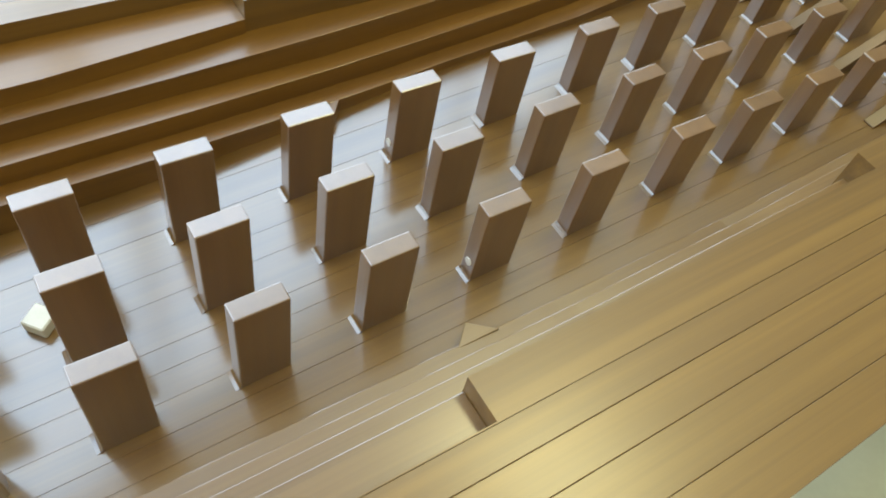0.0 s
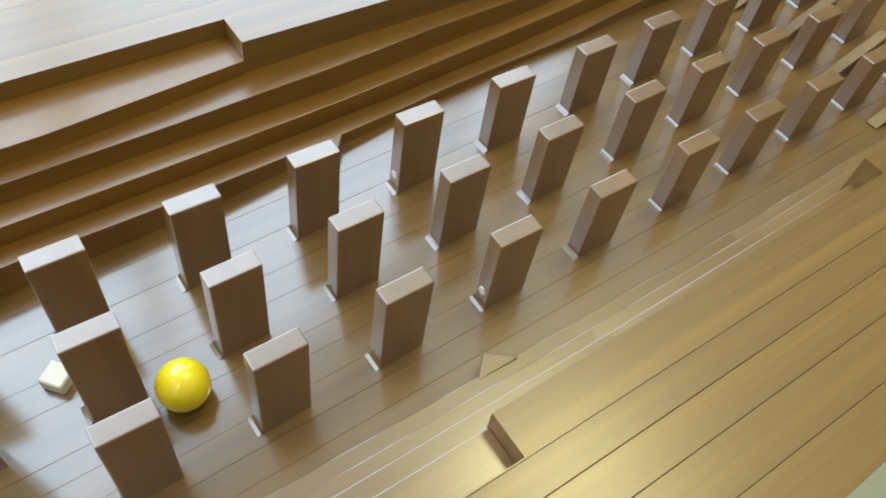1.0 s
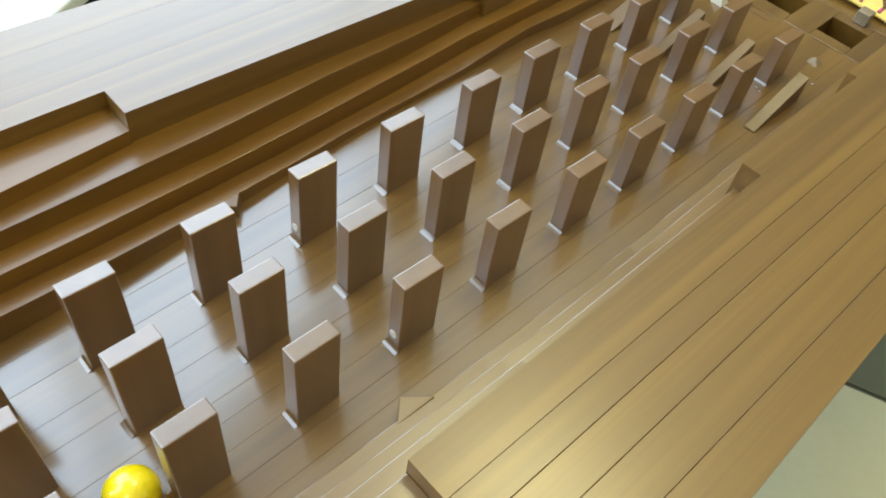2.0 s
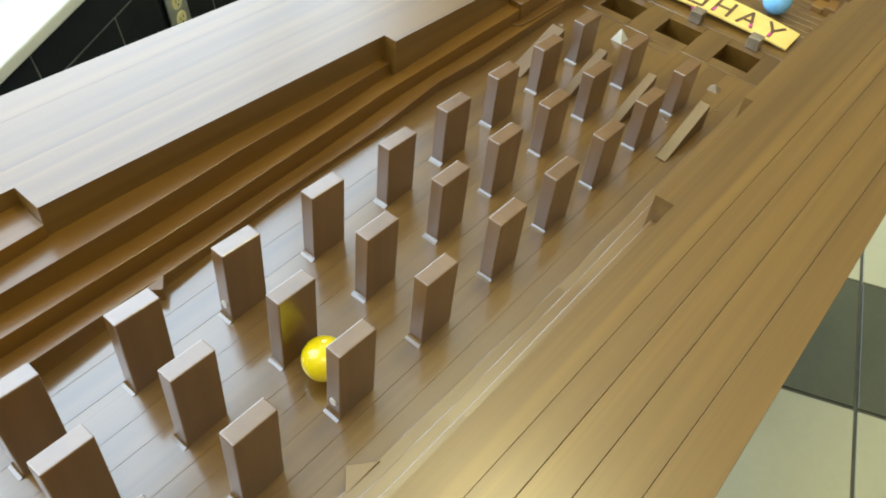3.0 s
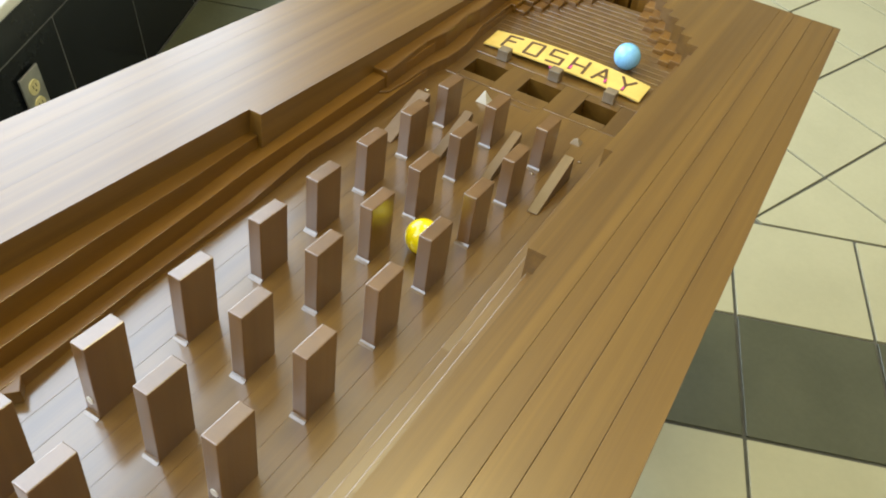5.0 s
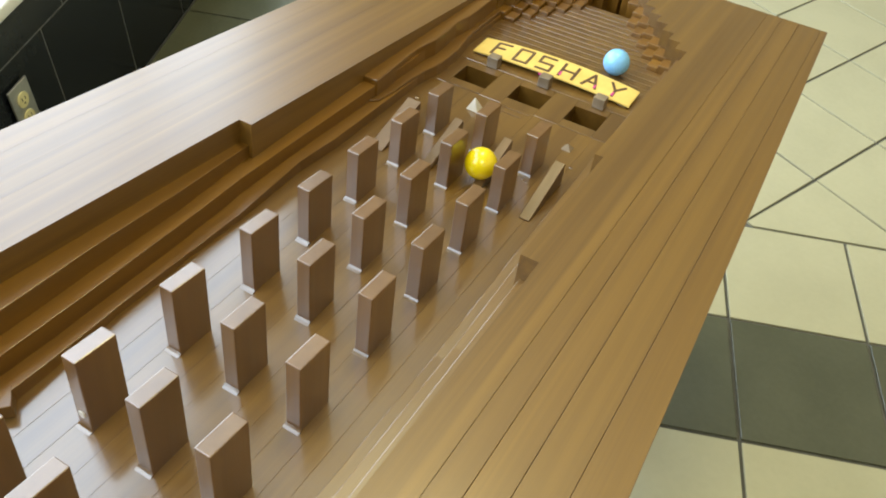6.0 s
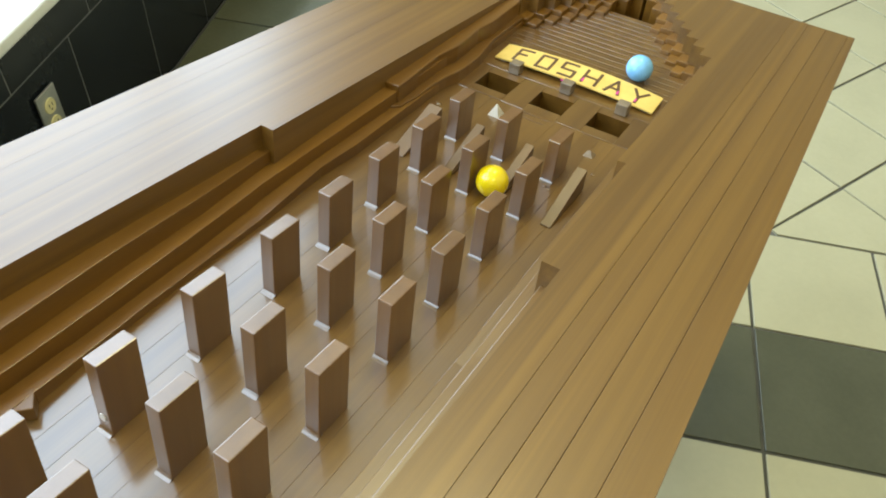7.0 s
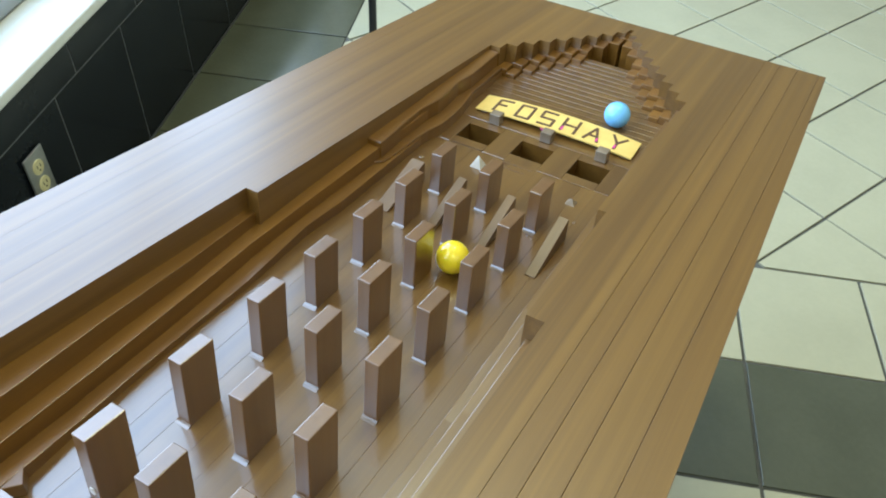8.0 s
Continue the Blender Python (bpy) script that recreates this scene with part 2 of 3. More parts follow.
part("window_rail", box(WALL_U - 0.205, WALL_U - 0.145, WIN0 + 0.002, WIN1 - 0.002, SILL + 0.003, SILL + 0.12, 0.004), FRAME_GREY, window)
# a panel for each lamp; the rear one goes with the added fill
for u, v, watts, tint in LAMPS:
    lamp = empty("ceiling_lamp", ROOM @ pose(u, v, 3.48))
    tagged(lamp, "square warm ceiling light panel, the rear one only an added fill", "ceiling lamp", "ceiling lamps")
    part("frame", box(-0.36, 0.36, -0.36, 0.36, 0.0, 0.038, 0.006), SILL_WHITE, lamp)

# wall outlet
outlet = empty("wall_outlet", ROOM @ pose(WALL_U + 0.004, 0.5995, 0.2685, 90, 0, 90))
tagged(outlet, "steel wall plate with an ivory double socket on black tiles", "wall outlet")
part("plate", box(-0.038, 0.038, -0.066, 0.066, -0.002, 0.004, 0.002, 2), STEEL, outlet)
for dy in (-0.0245, 0.0245):
    bm = bmesh.new()
    bmesh.ops.create_cone(bm, cap_ends=True, segments=24, radius1=0.0195, radius2=0.0190, depth=0.003, matrix=Matrix.Translation((0, dy, 0.0056)))
    socket = part("socket", bm, IVORY, outlet)
    for dx in (-0.006, 0.006):
        part("slot", box(dx - 0.0011, dx + 0.0011, dy - 0.001, dy + 0.008, 0.0066, 0.0078), SLOT, socket)
    part("earth_hole", box(-0.0022, 0.0022, dy - 0.010, dy - 0.006, 0.0066, 0.0078), SLOT, socket)

# thin black post by the window
post = empty("black_post", ROOM @ pose(-0.441, 1.808, 0))
tagged(post, "thin black metal post standing on the tiled floor", "post")
bm = bmesh.new()
bmesh.ops.create_cone(bm, cap_ends=True, segments=20, radius1=0.014, radius2=0.014, depth=0.86, matrix=Matrix.Translation((0, 0, 0.44)))
part("pole", bm, BLACK_METAL, post, smooth=False)
bm = bmesh.new()
bmesh.ops.create_cone(bm, cap_ends=True, segments=28, radius1=0.05, radius2=0.03, depth=0.012, matrix=Matrix.Translation((0, 0, 0.006)))
part("foot", bm, BLACK_METAL, post)

# ---------------------------------------------------------------- the table
XC = 0.0535                     # middle line of the carved tower
Y0, Y1 = -1.05, 1.170           # near and far ends
YS, YE = -0.80, 0.906           # the field's near end and the foot of the spire
APEX, HS = 1.149, 0.1735        # tip of the spire and its half width at the foot
N = 9                           # steps of the spire
DZ = FIELD


def outer(side, y):
    """The long outer edges of the table draw together towards the spire."""
    return 0.4262 - 0.0243 * y if side > 0 else -0.3185 + 0.0155 * y


def end_y(x):
    """The far end runs a little askew."""
    return Y1 - 0.030 * (x - 0.40)


table = empty("game_table", pose(0, 0, 0))
tagged(table, "long wooden game table with a sunken carved tower field", "game table")
# inner edge of the deck on both sides, set back twice or three times
LIPS = {1: [(0.2934, YS), (0.2934, -0.138), (0.2580, -0.138), (0.2540, 0.3032), (0.2331, 0.3032), (0.2335, 0.532), (0.2225, 0.532), (0.2265, YE)],
        -1: [(-0.1885, YS), (-0.1875, -0.1185), (-0.1505, -0.1185), (-0.1435, 0.3155), (-0.1255, 0.3155), (-0.1195, YE)]}
SEAMS = {1: [0.2945, 0.3205, 0.3500, 0.3865], -1: [-0.1900, -0.2140, -0.2450, -0.2800]}


def deck_planks(side):
    """Planks of one side deck; the innermost one carries the set-backs and half of the spire."""
    first = SEAMS[side][0]
    step = (APEX - YE) / N
    inner = list(LIPS[side])
    for i in range(N):
        w = max(HS * (1 - (i + 1) / N), 0.004)
        inner += [(XC + side * w, YE + step * i), (XC + side * w, YE + step * (i + 1))]
    mid = XC + side * 0.0002
    pts = [(first, YS)] + inner + [(mid, APEX), (mid, end_y(mid)), (first, end_y(first))]
    if side > 0:
        pts.reverse()
    part("deck_plank", prism(pts, DZ - 0.075, DECK), WOOD_DECK, table)
    lines = SEAMS[side]
    for k, a in enumerate(lines):
        last = k == len(lines) - 1
        a0 = a + side * (0.0002 if side > 0 else 0.00006)
        n0, n1 = (outer(side, Y0), outer(side, Y1)) if last else (lines[k + 1] - side * 0.0001,) * 2
        pts = [(a0, Y0), (n0, Y0), (n1, end_y(n1)), (a0, end_y(a0))]
        if side < 0:
            pts.reverse()
        part("deck_plank", prism(pts, DECK - 0.034, DECK - random.uniform(0.0, 0.0001), 0.0004 if side > 0 else 0.0), WOOD_DECK, table)


deck_planks(1)
deck_planks(-1)
part("deck_plank", box(SEAMS[-1][0], SEAMS[1][0], Y0, YS - 0.0006, DECK - 0.03, DECK, 0.0008), WOOD_DECK, table)


def under_outline(inset):
    return [(outer(-1, Y0) + inset, Y0 + inset), (outer(1, Y0) - inset, Y0 + inset), (outer(1, Y1) - inset, Y1 - inset), (outer(-1, Y1) + inset, Y1 - inset)]


part("substructure", prism(under_outline(0.03), DZ - 0.115, DZ - 0.081), WOOD_UNDER, table)
for side in (1, -1):
    pts = [(outer(side, Y0) - side * 0.003, Y0 + 0.03), (outer(side, Y1) - side * 0.003, Y1 - 0.012), (outer(side, Y1) - side * 0.025, Y1 - 0.012), (outer(side, Y0) - side * 0.025, Y0 + 0.03)]
    part("side_rail", prism(pts if side > 0 else pts[::-1], DZ - 0.0805, DECK - 0.0345), WOOD_UNDER, table)
for sd in (1, -1):
    for y in (Y0 + 0.1, Y1 - 0.35):
        top = SLOPE @ Vector((outer(sd, y) - sd * 0.075, y, DZ - 0.1155))
        part("leg", box(top.x - 0.035, top.x + 0.035, top.y - 0.035, top.y + 0.035, 0.0, top.z + 0.004, 0.004), WOOD_UNDER, table, m=SLOPE.inverted())

# playing field of narrow boards with three square pits left open
FX0, FX1 = -0.101, 0.2065
PITS = [(-0.0595, -0.0040), (0.0330, 0.0863), (0.1247, 0.1765)]
PY0, PY1 = 0.6900, 0.7340
fx = [FX0, -0.050, -0.018, 0.020, 0.046, 0.088, 0.108, 0.132, 0.158, 0.181, FX1]
for a, b in zip(fx, fx[1:]):
    part("field_board", box(a + 0.00005, b - 0.00005, YS + 0.0006, PY0 - 0.02, DZ - 0.03, DZ - random.uniform(0, 0.0002), 0.00018), WOOD_FIELD, table, m=TILT)
pit_edges = [FX0] + [v for p in PITS for v in p] + [FX1]
for a, b in zip(pit_edges[0::2], pit_edges[1::2]):
    part("field_board", box(a, b, PY0 - 0.0196, PY1 + 0.0196, DZ - 0.03, DZ, 0.0006), WOOD_FIELD, table, m=TILT)
for a, b in PITS:
    part("field_board", box(a + 0.0003, b - 0.0003, PY0 - 0.0195, PY0, DZ - 0.03, DZ - 0.0002), WOOD_FIELD, table, m=TILT)
    part("field_board", box(a + 0.0003, b - 0.0003, PY1, PY1 + 0.0195, DZ - 0.03, DZ - 0.0002), WOOD_FIELD, table, m=TILT)
    part("pit_bottom", box(a + 0.0005, b - 0.0005, PY0 + 0.0005, PY1 - 0.0005, DZ - 0.060, DZ - 0.056), PIT_SHADE, table, m=TILT)
part("field_board", box(FX0, FX1, PY1 + 0.0199, YE + 0.002, DZ - 0.03, DZ, 0.0006), WOOD_FIELD, table, m=TILT)

rng_s = random.Random(11)

# stepped side walls: four levels on both sides; each level as (along, front edge, height over the field's datum)
STEPS = {
    1: [("A", 0.2937, [(YS, 0.2600, 0.073), (-0.1385, 0.2592, 0.073)]),
        ("B", 0.2587, [(YS, 0.2405, 0.054), (0.0, 0.2395, 0.053), (0.3027, 0.2380, 0.062)]),
        ("C", 0.2372, [(YS, 0.2228, 0.034), (0.0, 0.2222, 0.032), (0.20, 0.2218, 0.038), (0.39, 0.2200, 0.051), (YE + 0.004, 0.2150, 0.075)]),
        ("D", 0.2215, [(YS, 0.2020, 0.013), (0.0, 0.2030, 0.010), (0.20, 0.2037, 0.015), (0.38, 0.2037, 0.030), (YE + 0.004, 0.2030, 0.053)])],
    -1: [("A", -0.1893, [(YS, -0.1300, 0.073), (-0.30, -0.1355, 0.073), (-0.1190, -0.1485, 0.073)]),
         ("B", -0.1512, [(YS, -0.1120, 0.054), (-0.20, -0.1185, 0.055), (-0.05, -0.1190, 0.0590), (0.08, -0.1250, 0.0605), (0.20, -0.1265, 0.061), (0.3150, -0.1310, 0.062)]),
         ("C", -0.1440, [(YS, -0.0890, 0.034), (-0.20, -0.0945, 0.034), (-0.05, -0.1000, 0.0325), (0.05, -0.1038, 0.0335), (0.20, -0.1090, 0.038), (0.28, -0.1110, 0.043), (0.38, -0.1075, 0.050), (0.55, -0.1030, 0.060), (YE + 0.004, -0.1030, 0.075)]),
         ("D", -0.1250, [(YS, -0.0715, 0.013), (-0.23, -0.0725, 0.013), (-0.047, -0.0800, 0.0107), (0.01, -0.0835, 0.010), (0.08, -0.0875, 0.0117), (0.17, -0.0897, 0.0135), (0.25, -0.0885, 0.019), (0.364, -0.0925, 0.0305), (0.43, -0.0870, 0.0345), (0.55, -0.0870, 0.040), (YE + 0.004, -0.0900, 0.052)])]}


def side_step(side, back, stations, bevel):
    bm = bmesh.new()
    rings = [[bm.verts.new((x, y, DZ + z)) for x, y, z in ((back, y, -0.072), (front, y, -0.072), (front, y, z), (back, y, z))] for y, front, z in stations]
    long_edges = []
    for a, b in zip(rings, rings[1:]):
        for i in range(4):
            bm.faces.new((a[i], a[(i + 1) % 4], b[(i + 1) % 4], b[i]))
        long_edges.append(bm.edges.get((a[2], b[2])))
    bm.faces.new(rings[0])
    bm.faces.new(rings[-1][::-1])
    bmesh.ops.recalc_face_normals(bm, faces=bm.faces[:])
    bmesh.ops.bevel(bm, geom=long_edges, offset=bevel, segments=2, affect="EDGES", profile=0.5)
    # left and right differ by how light falls, not by timber
    return part("side_step", bm, WOOD_STEP if side < 0 else WOOD_STEP_LIT, table)


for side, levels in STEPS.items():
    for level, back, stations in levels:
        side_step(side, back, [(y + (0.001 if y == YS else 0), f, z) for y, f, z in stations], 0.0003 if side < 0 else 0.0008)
# wavy ledges beside the spire's foot
LEDGES = [
    ([(-0.1420, 0.545), (-0.1010, 0.545), (-0.1020, 0.580), (-0.1045, 0.625), (-0.1060, 0.655), (-0.1025, 0.680), (-0.0990, 0.700), (-0.1000, 0.735), (-0.1030, 0.770), (-0.0985, 0.805), (-0.0990, 0.850), (-0.1010, YE), (-0.1420, YE)], 0.0435),
    ([(-0.1150, 0.520), (-0.0935, 0.540), (-0.0900, 0.575), (-0.0890, 0.620), (-0.0860, 0.650), (-0.0800, 0.675), (-0.0785, 0.705), (-0.0800, 0.740), (-0.0860, 0.775), (-0.0900, 0.800), (-0.0910, YE), (-0.1150, YE)], 0.0185)]
for outline, high in LEDGES:
    part("side_step", prism(outline[::-1], DZ - 0.0290, DZ + high, 0.0010), WOOD_STEP, table, m=TILT)
# small deflector wedges
part("deflector", prism([(-0.0850, -0.050), (-0.0655, -0.066), (-0.0850, -0.088)][::-1], DZ, DZ + 0.0160, 0.0006), WOOD_STEP, table, m=TILT)
# the right wedge has the lamp's sheen in its base colour
part("deflector", prism([(0.2060, -0.096), (0.1880, -0.078), (0.2060, -0.056)][::-1], DZ, DZ + 0.0175, 0.0006), WOOD_WEDGE_SHEEN, table, m=TILT)

# low treads between the sign and the spire
for k in range(5):
    part("spire_tread", box(-0.0905, 0.2030, 0.8300 + 0.0152 * k, 0.8452 + 0.0152 * k, DZ - 0.02, DZ + 0.0004 + 0.0005 * k, 0.0005, 2), WOOD_FIELD, table, m=TILT)
# the stepped spire: low treads, two courses along both sides, and the cup near the apex
step = (APEX - YE) / N
for i in range(N):
    y0, y1 = YE + step * i, YE + step * (i + 1)
    w = max(HS * (1 - (i + 1) / N), 0.006)
    z = 0.0032 + 0.0020 * i
    for k, (a, b, up) in enumerate(((w - 0.0165, w + 0.006, 0.0125), (w - 0.0345, w - 0.0168, 0.0065))):
        a = max(a, 0.0002)
        if b - a < 0.002 or (k == 1 and i in (5, 6, 7)):
            continue
        for sd in (1, -1):
            x0, x1 = sorted((XC + sd * a, XC + sd * b))
            shift = 0.004 if k == 0 else 0.0
            part("spire_step", box(x0, x1, y0 + 0.0003, y1 - 0.0002 + shift, DZ - 0.03, DZ + z + up + rng_s.uniform(-0.0006, 0.0006), 0.0010), WOOD_STEP, table, m=TILT)
    inner = w - 0.0348
    if inner > 0.004 and i not in (5, 6):
        half = (y1 - y0) / 2
        for j in (0, 1):
            part("spire_tread", box(XC - inner, XC + inner, y0 + half * j + 0.0004, y0 + half * (j + 1), DZ - 0.03, DZ + z + 0.0011 * j, 0.0006, 2), WOOD_FIELD, table, m=TILT)
# the cup's bottom takes the same shade-darkened brown
part("cup_bottom", box(XC - 0.060, XC + 0.060, YE + step * 4.9, YE + step * 8.1, DZ - 0.065, DZ - 0.060), PIT_SHADE, table, m=TILT)

# pegs: their tops lie in one plane a little under the deck, so they grow shorter as the field climbs
PEG_X = {"A": -0.0081, "B": 0.0656, "C": 0.1400}
PEG_Y = [-0.4400, -0.3355, -0.2310, -0.1266, -0.0214, 0.0838, 0.1892, 0.2815, 0.3737, 0.4650, 0.5552]
PEG_SKEW = {"A": 0.0022, "B": 0.0, "C": -0.0026}
PEG_TOP = FIELD + 0.0840
HX, HY = 0.0082, 0.0210


def on_field(y):
    """Height of the field at a place along the table."""
    return FIELD - 0.0023 + RISE * y


def peg_meshes(tall):
    block = mesh_from(box(-HX, HX, -HY, HY, -0.004, tall, 0.0011, 2), "block", WOOD_PEG)
    bm = bmesh.new()
    r = 0.0046
    prof = ((-HY, r * 0.7), (-HY - 0.35 * r, 0.28 * r), (-HY - r, 0.0), (-HY - r, -0.003), (-HY + 0.001, -0.003))
    ends = [[bm.verts.new((x, y, z + y * RISE)) for y, z in prof] for x in (-HX - 0.0006, HX + 0.0006)]
    for i in range(len(prof)):
        j = (i + 1) % len(prof)
        bm.faces.new((ends[0][i], ends[0][j], ends[1][j], ends[1][i]))
    bm.faces.new(ends[0])
    bm.faces.new(ends[1][::-1])
    bmesh.ops.recalc_face_normals(bm, faces=bm.faces[:])
    return block, mesh_from(bm, "glue_fillet", WOOD_FIELD)


def plug_mesh():
    bm = bmesh.new()
    bmesh.ops.create_cone(bm, cap_ends=True, segments=20, radius1=0.0042, radius2=0.0040, depth=0.0012, matrix=Matrix.Translation((0.0, -HY - 0.0004, 0.018)) @ Matrix.Rotation(radians(90), 4, "X"))
    return mesh_from(bm, "plug", NAIL)


rng = random.Random(4)
for row, y in enumerate(PEG_Y):
    block, fillet = peg_meshes(PEG_TOP - on_field(y))
    for col, x in PEG_X.items():
        at = y + PEG_SKEW[col]
        ob = empty("peg", pose(x + rng.uniform(-0.0005, 0.0005), at, on_field(at), 0, 0, rng.uniform(-0.7, 0.7)))
        tagged(ob, "upright brown wooden block glued to the sunken field", "wooden block", "blocks of the field")
        for name, me in (("block", block), ("glue_fillet", fillet)):
            new(name, me).parent = ob
        if row == 4 and col in "AC":
            plug = tagged(new("plug", plug_mesh()), "pale round plug")
            plug.parent = ob

# ramps near the pits
def ramp(x, y0, y1, h, wide=0.011, label="thin sloping wooden ramp rising towards the pits"):
    bm = bmesh.new()
    v = [bm.verts.new(p) for p in ((-wide, y0, 0), (wide, y0, 0), (wide, y1, 0), (-wide, y1, 0), (wide, y1, h), (-wide, y1, h), (-wide, y0, 0.0015), (wide, y0, 0.0015))]
    for f in ((3, 2, 1, 0), (0, 1, 7, 6), (6, 7, 4, 5), (1, 2, 4, 7), (2, 3, 5, 4), (3, 0, 6, 5)):
        bm.faces.new([v[i] for i in f])
    bmesh.ops.bevel(bm, geom=bm.edges[:], offset=0.0006, segments=1, affect="EDGES")
    ob = part("ramp", bm, WOOD_RAMP, m=TILT @ pose(x, 0, DZ))
    return tagged(ob, label, "ramp", "ramps of the field")


ramp(0.1800, 0.450, 0.545, 0.032, 0.0070)
ramp(0.1040, 0.452, 0.548, 0.034, 0.0062)
ramp(0.0300, 0.452, 0.548, 0.034, 0.0065)
ramp(-0.0455, 0.462, 0.556, 0.030, 0.0105)

# raised lacquer runs before the pits
for x, y, half in ((-0.030, 0.6720, 0.026), (0.058, 0.6640, 0.024), (0.056, 0.6510, 0.020), (0.150, 0.6700, 0.022)):
    bm = bmesh.new()
    add_box(bm, -half, half, -0.0012, 0.0012, 0.0, 0.0012, 0.0005, 2)
    ob = part("lacquer_run", bm, WOOD_FIELD, m=TILT @ pose(x, y, DZ))
    tagged(ob, "thin raised run of clear lacquer on the field", "lacquer run", "lacquer runs")

# drops of hardened lacquer on the field by the ramps
for x, y, size in ((0.1437, 0.5224, 0.0024), (0.1500, 0.5190, 0.0016), (0.1835, 0.5850, 0.0022), (-0.0330, 0.5900, 0.0030), (-0.0700, 0.6050, 0.0040)):
    bm = bmesh.new()
    bmesh.ops.create_icosphere(bm, subdivisions=2, radius=size)
    bmesh.ops.scale(bm, verts=bm.verts[:], vec=(1.3, 1.0, 0.45))
    ob = part("lacquer_drop", bm, WOOD_FIELD, m=TILT @ pose(x, y, DZ), smooth=True)
    tagged(ob, "small hardened drop of clear lacquer on the field", "lacquer drop", "lacquer drops")

# small blocks in front of the sign
for x, y in ((-0.0254, 0.7590), (0.0641, 0.7560), (0.1549, 0.7540)):
    ob = part("small_block", box(-0.0090, 0.0090, -0.0085, 0.0085, 0, 0.0175, 0.0010, 2), GREY_WOOD, m=TILT @ pose(x, y, DZ))
    tagged(ob, "small square greyish wooden block before the yellow sign", "wooden block", "blocks before the sign")


# pale little pyramids
def pyramid(x, y, size, tall, mat=PALE_GLARE):
    bm = bmesh.new()
    bmesh.ops.create_cone(bm, cap_ends=True, segments=4, radius1=size, radius2=0.0008, depth=tall, matrix=Matrix.Translation((0, 0, tall / 2)) @ Matrix.Rotation(radians(45), 4, "Z"))
    ob = part("small_pyramid", bm, mat, m=TILT @ pose(x, y, DZ))
    return tagged(ob, "small pyramid-shaped wooden piece on the field", "wooden piece", "small pyramids")


pyramid(0.0095, 0.6330, 0.0125, 0.0165)
pyramid(0.1610, 0.6240, 0.010, 0.007, GREY_WOOD)
ob = part("cube_piece", box(-0.010, 0.010, -0.010, 0.010, 0, 0.013, 0.0012), PALE_GLARE, m=TILT @ pose(0.0270, -0.3660, DZ, 0, 0, 40))
tagged(ob, "small pale wooden piece lying among the blocks", "wooden piece")

# yellow sign plate, slightly arched, with dark letters
SX0, SX1, SY0, SY1 = -0.0715, 0.1930, 0.7750, 0.8220
ARCH = 0.008


def sign_z(x, y=0.7750):
    s = (x - SX0) / (SX1 - SX0) * 2 - 1
    return DZ + 0.0025 + ARCH * (1 - s * s) * (0.6 + 9.0 * (y - SY0)) + 0.06 * (y - SY0)


sign = empty("sign", TILT.copy())
tagged(sign, "arched yellow plate with the dark word FOSHAY", "sign")
bm = bmesh.new()
cuts = 24
grid = []
for i in range(cuts + 1):
    x = SX0 + (SX1 - SX0) * i / cuts
    grid.append([bm.verts.new((x, y, sign_z(x, y) + dz)) for y, dz in ((SY0, 0), (SY1, 0), (SY1, 0.0022), (SY0, 0.0022))])
for a, b in zip(grid, grid[1:]):
    for i in range(4):
        bm.faces.new((a[i], b[i], b[(i + 1) % 4], a[(i + 1) % 4]))
bm.faces.new(grid[0])
bm.faces.new(list(reversed(grid[-1])))
bmesh.ops.recalc_face_normals(bm, faces=bm.faces[:])
part("plate", bm, BRASS, sign)
# strokes of each letter in a unit cell 4 wide, 6 high
STROKES = {
    "F": [(0, 0, 0, 6), (0, 6, 4, 6), (0, 3.4, 2.8, 3.4)],
    "O": [(0, 0, 0, 6), (4, 0, 4, 6), (0, 6, 4, 6), (0, 0, 4, 0)],
    "S": [(0, 0, 4, 0), (4, 0, 4, 3), (0, 3, 4, 3), (0, 3, 0, 6), (0, 6, 4, 6)],
    "H": [(0, 0, 0, 6), (4, 0, 4, 6), (0, 3, 4, 3)],
    "A": [(0, 0, 2, 6), (2, 6, 4, 0), (0.8, 2.2, 3.2, 2.2)],
    "Y": [(2, 0, 2, 2.8), (2, 2.8, 0, 6), (2, 2.8, 4, 6)],
}
for k, ch in enumerate("FOSHAY"):
    cx = -0.0440 + 0.0389 * k
    bm = bmesh.new()
    for x0, y0, x1, y1 in STROKES[ch]:
        a = Vector((cx + x0 * 0.0056, SY0 + 0.0070 + y0 * 0.0054))
        b = Vector((cx + x1 * 0.0056, SY0 + 0.0070 + y1 * 0.0054))
        d = (b - a).normalized()
        n = Vector((-d.y, d.x)) * 0.0022
        a, b = a - d * 0.0012, b + d * 0.0012
        seg = 6
        for j in range(seg):
            p, q = a.lerp(b, j / seg), a.lerp(b, (j + 1) / seg)
            quad = [p + n, p - n, q - n, q + n]
            low = [bm.verts.new((v.x, v.y, sign_z(v.x, v.y) + 0.0019)) for v in quad]
            top = [bm.verts.new((v.x, v.y, sign_z(v.x, v.y) + 0.0029)) for v in quad]
            bm.faces.new(top)
            for i in range(4):
                bm.faces.new((low[i], low[(i + 1) % 4], top[(i + 1) % 4], top[i]))
    bmesh.ops.recalc_face_normals(bm, faces=bm.faces[:])
    part("letter", bm, LETTER, sign)
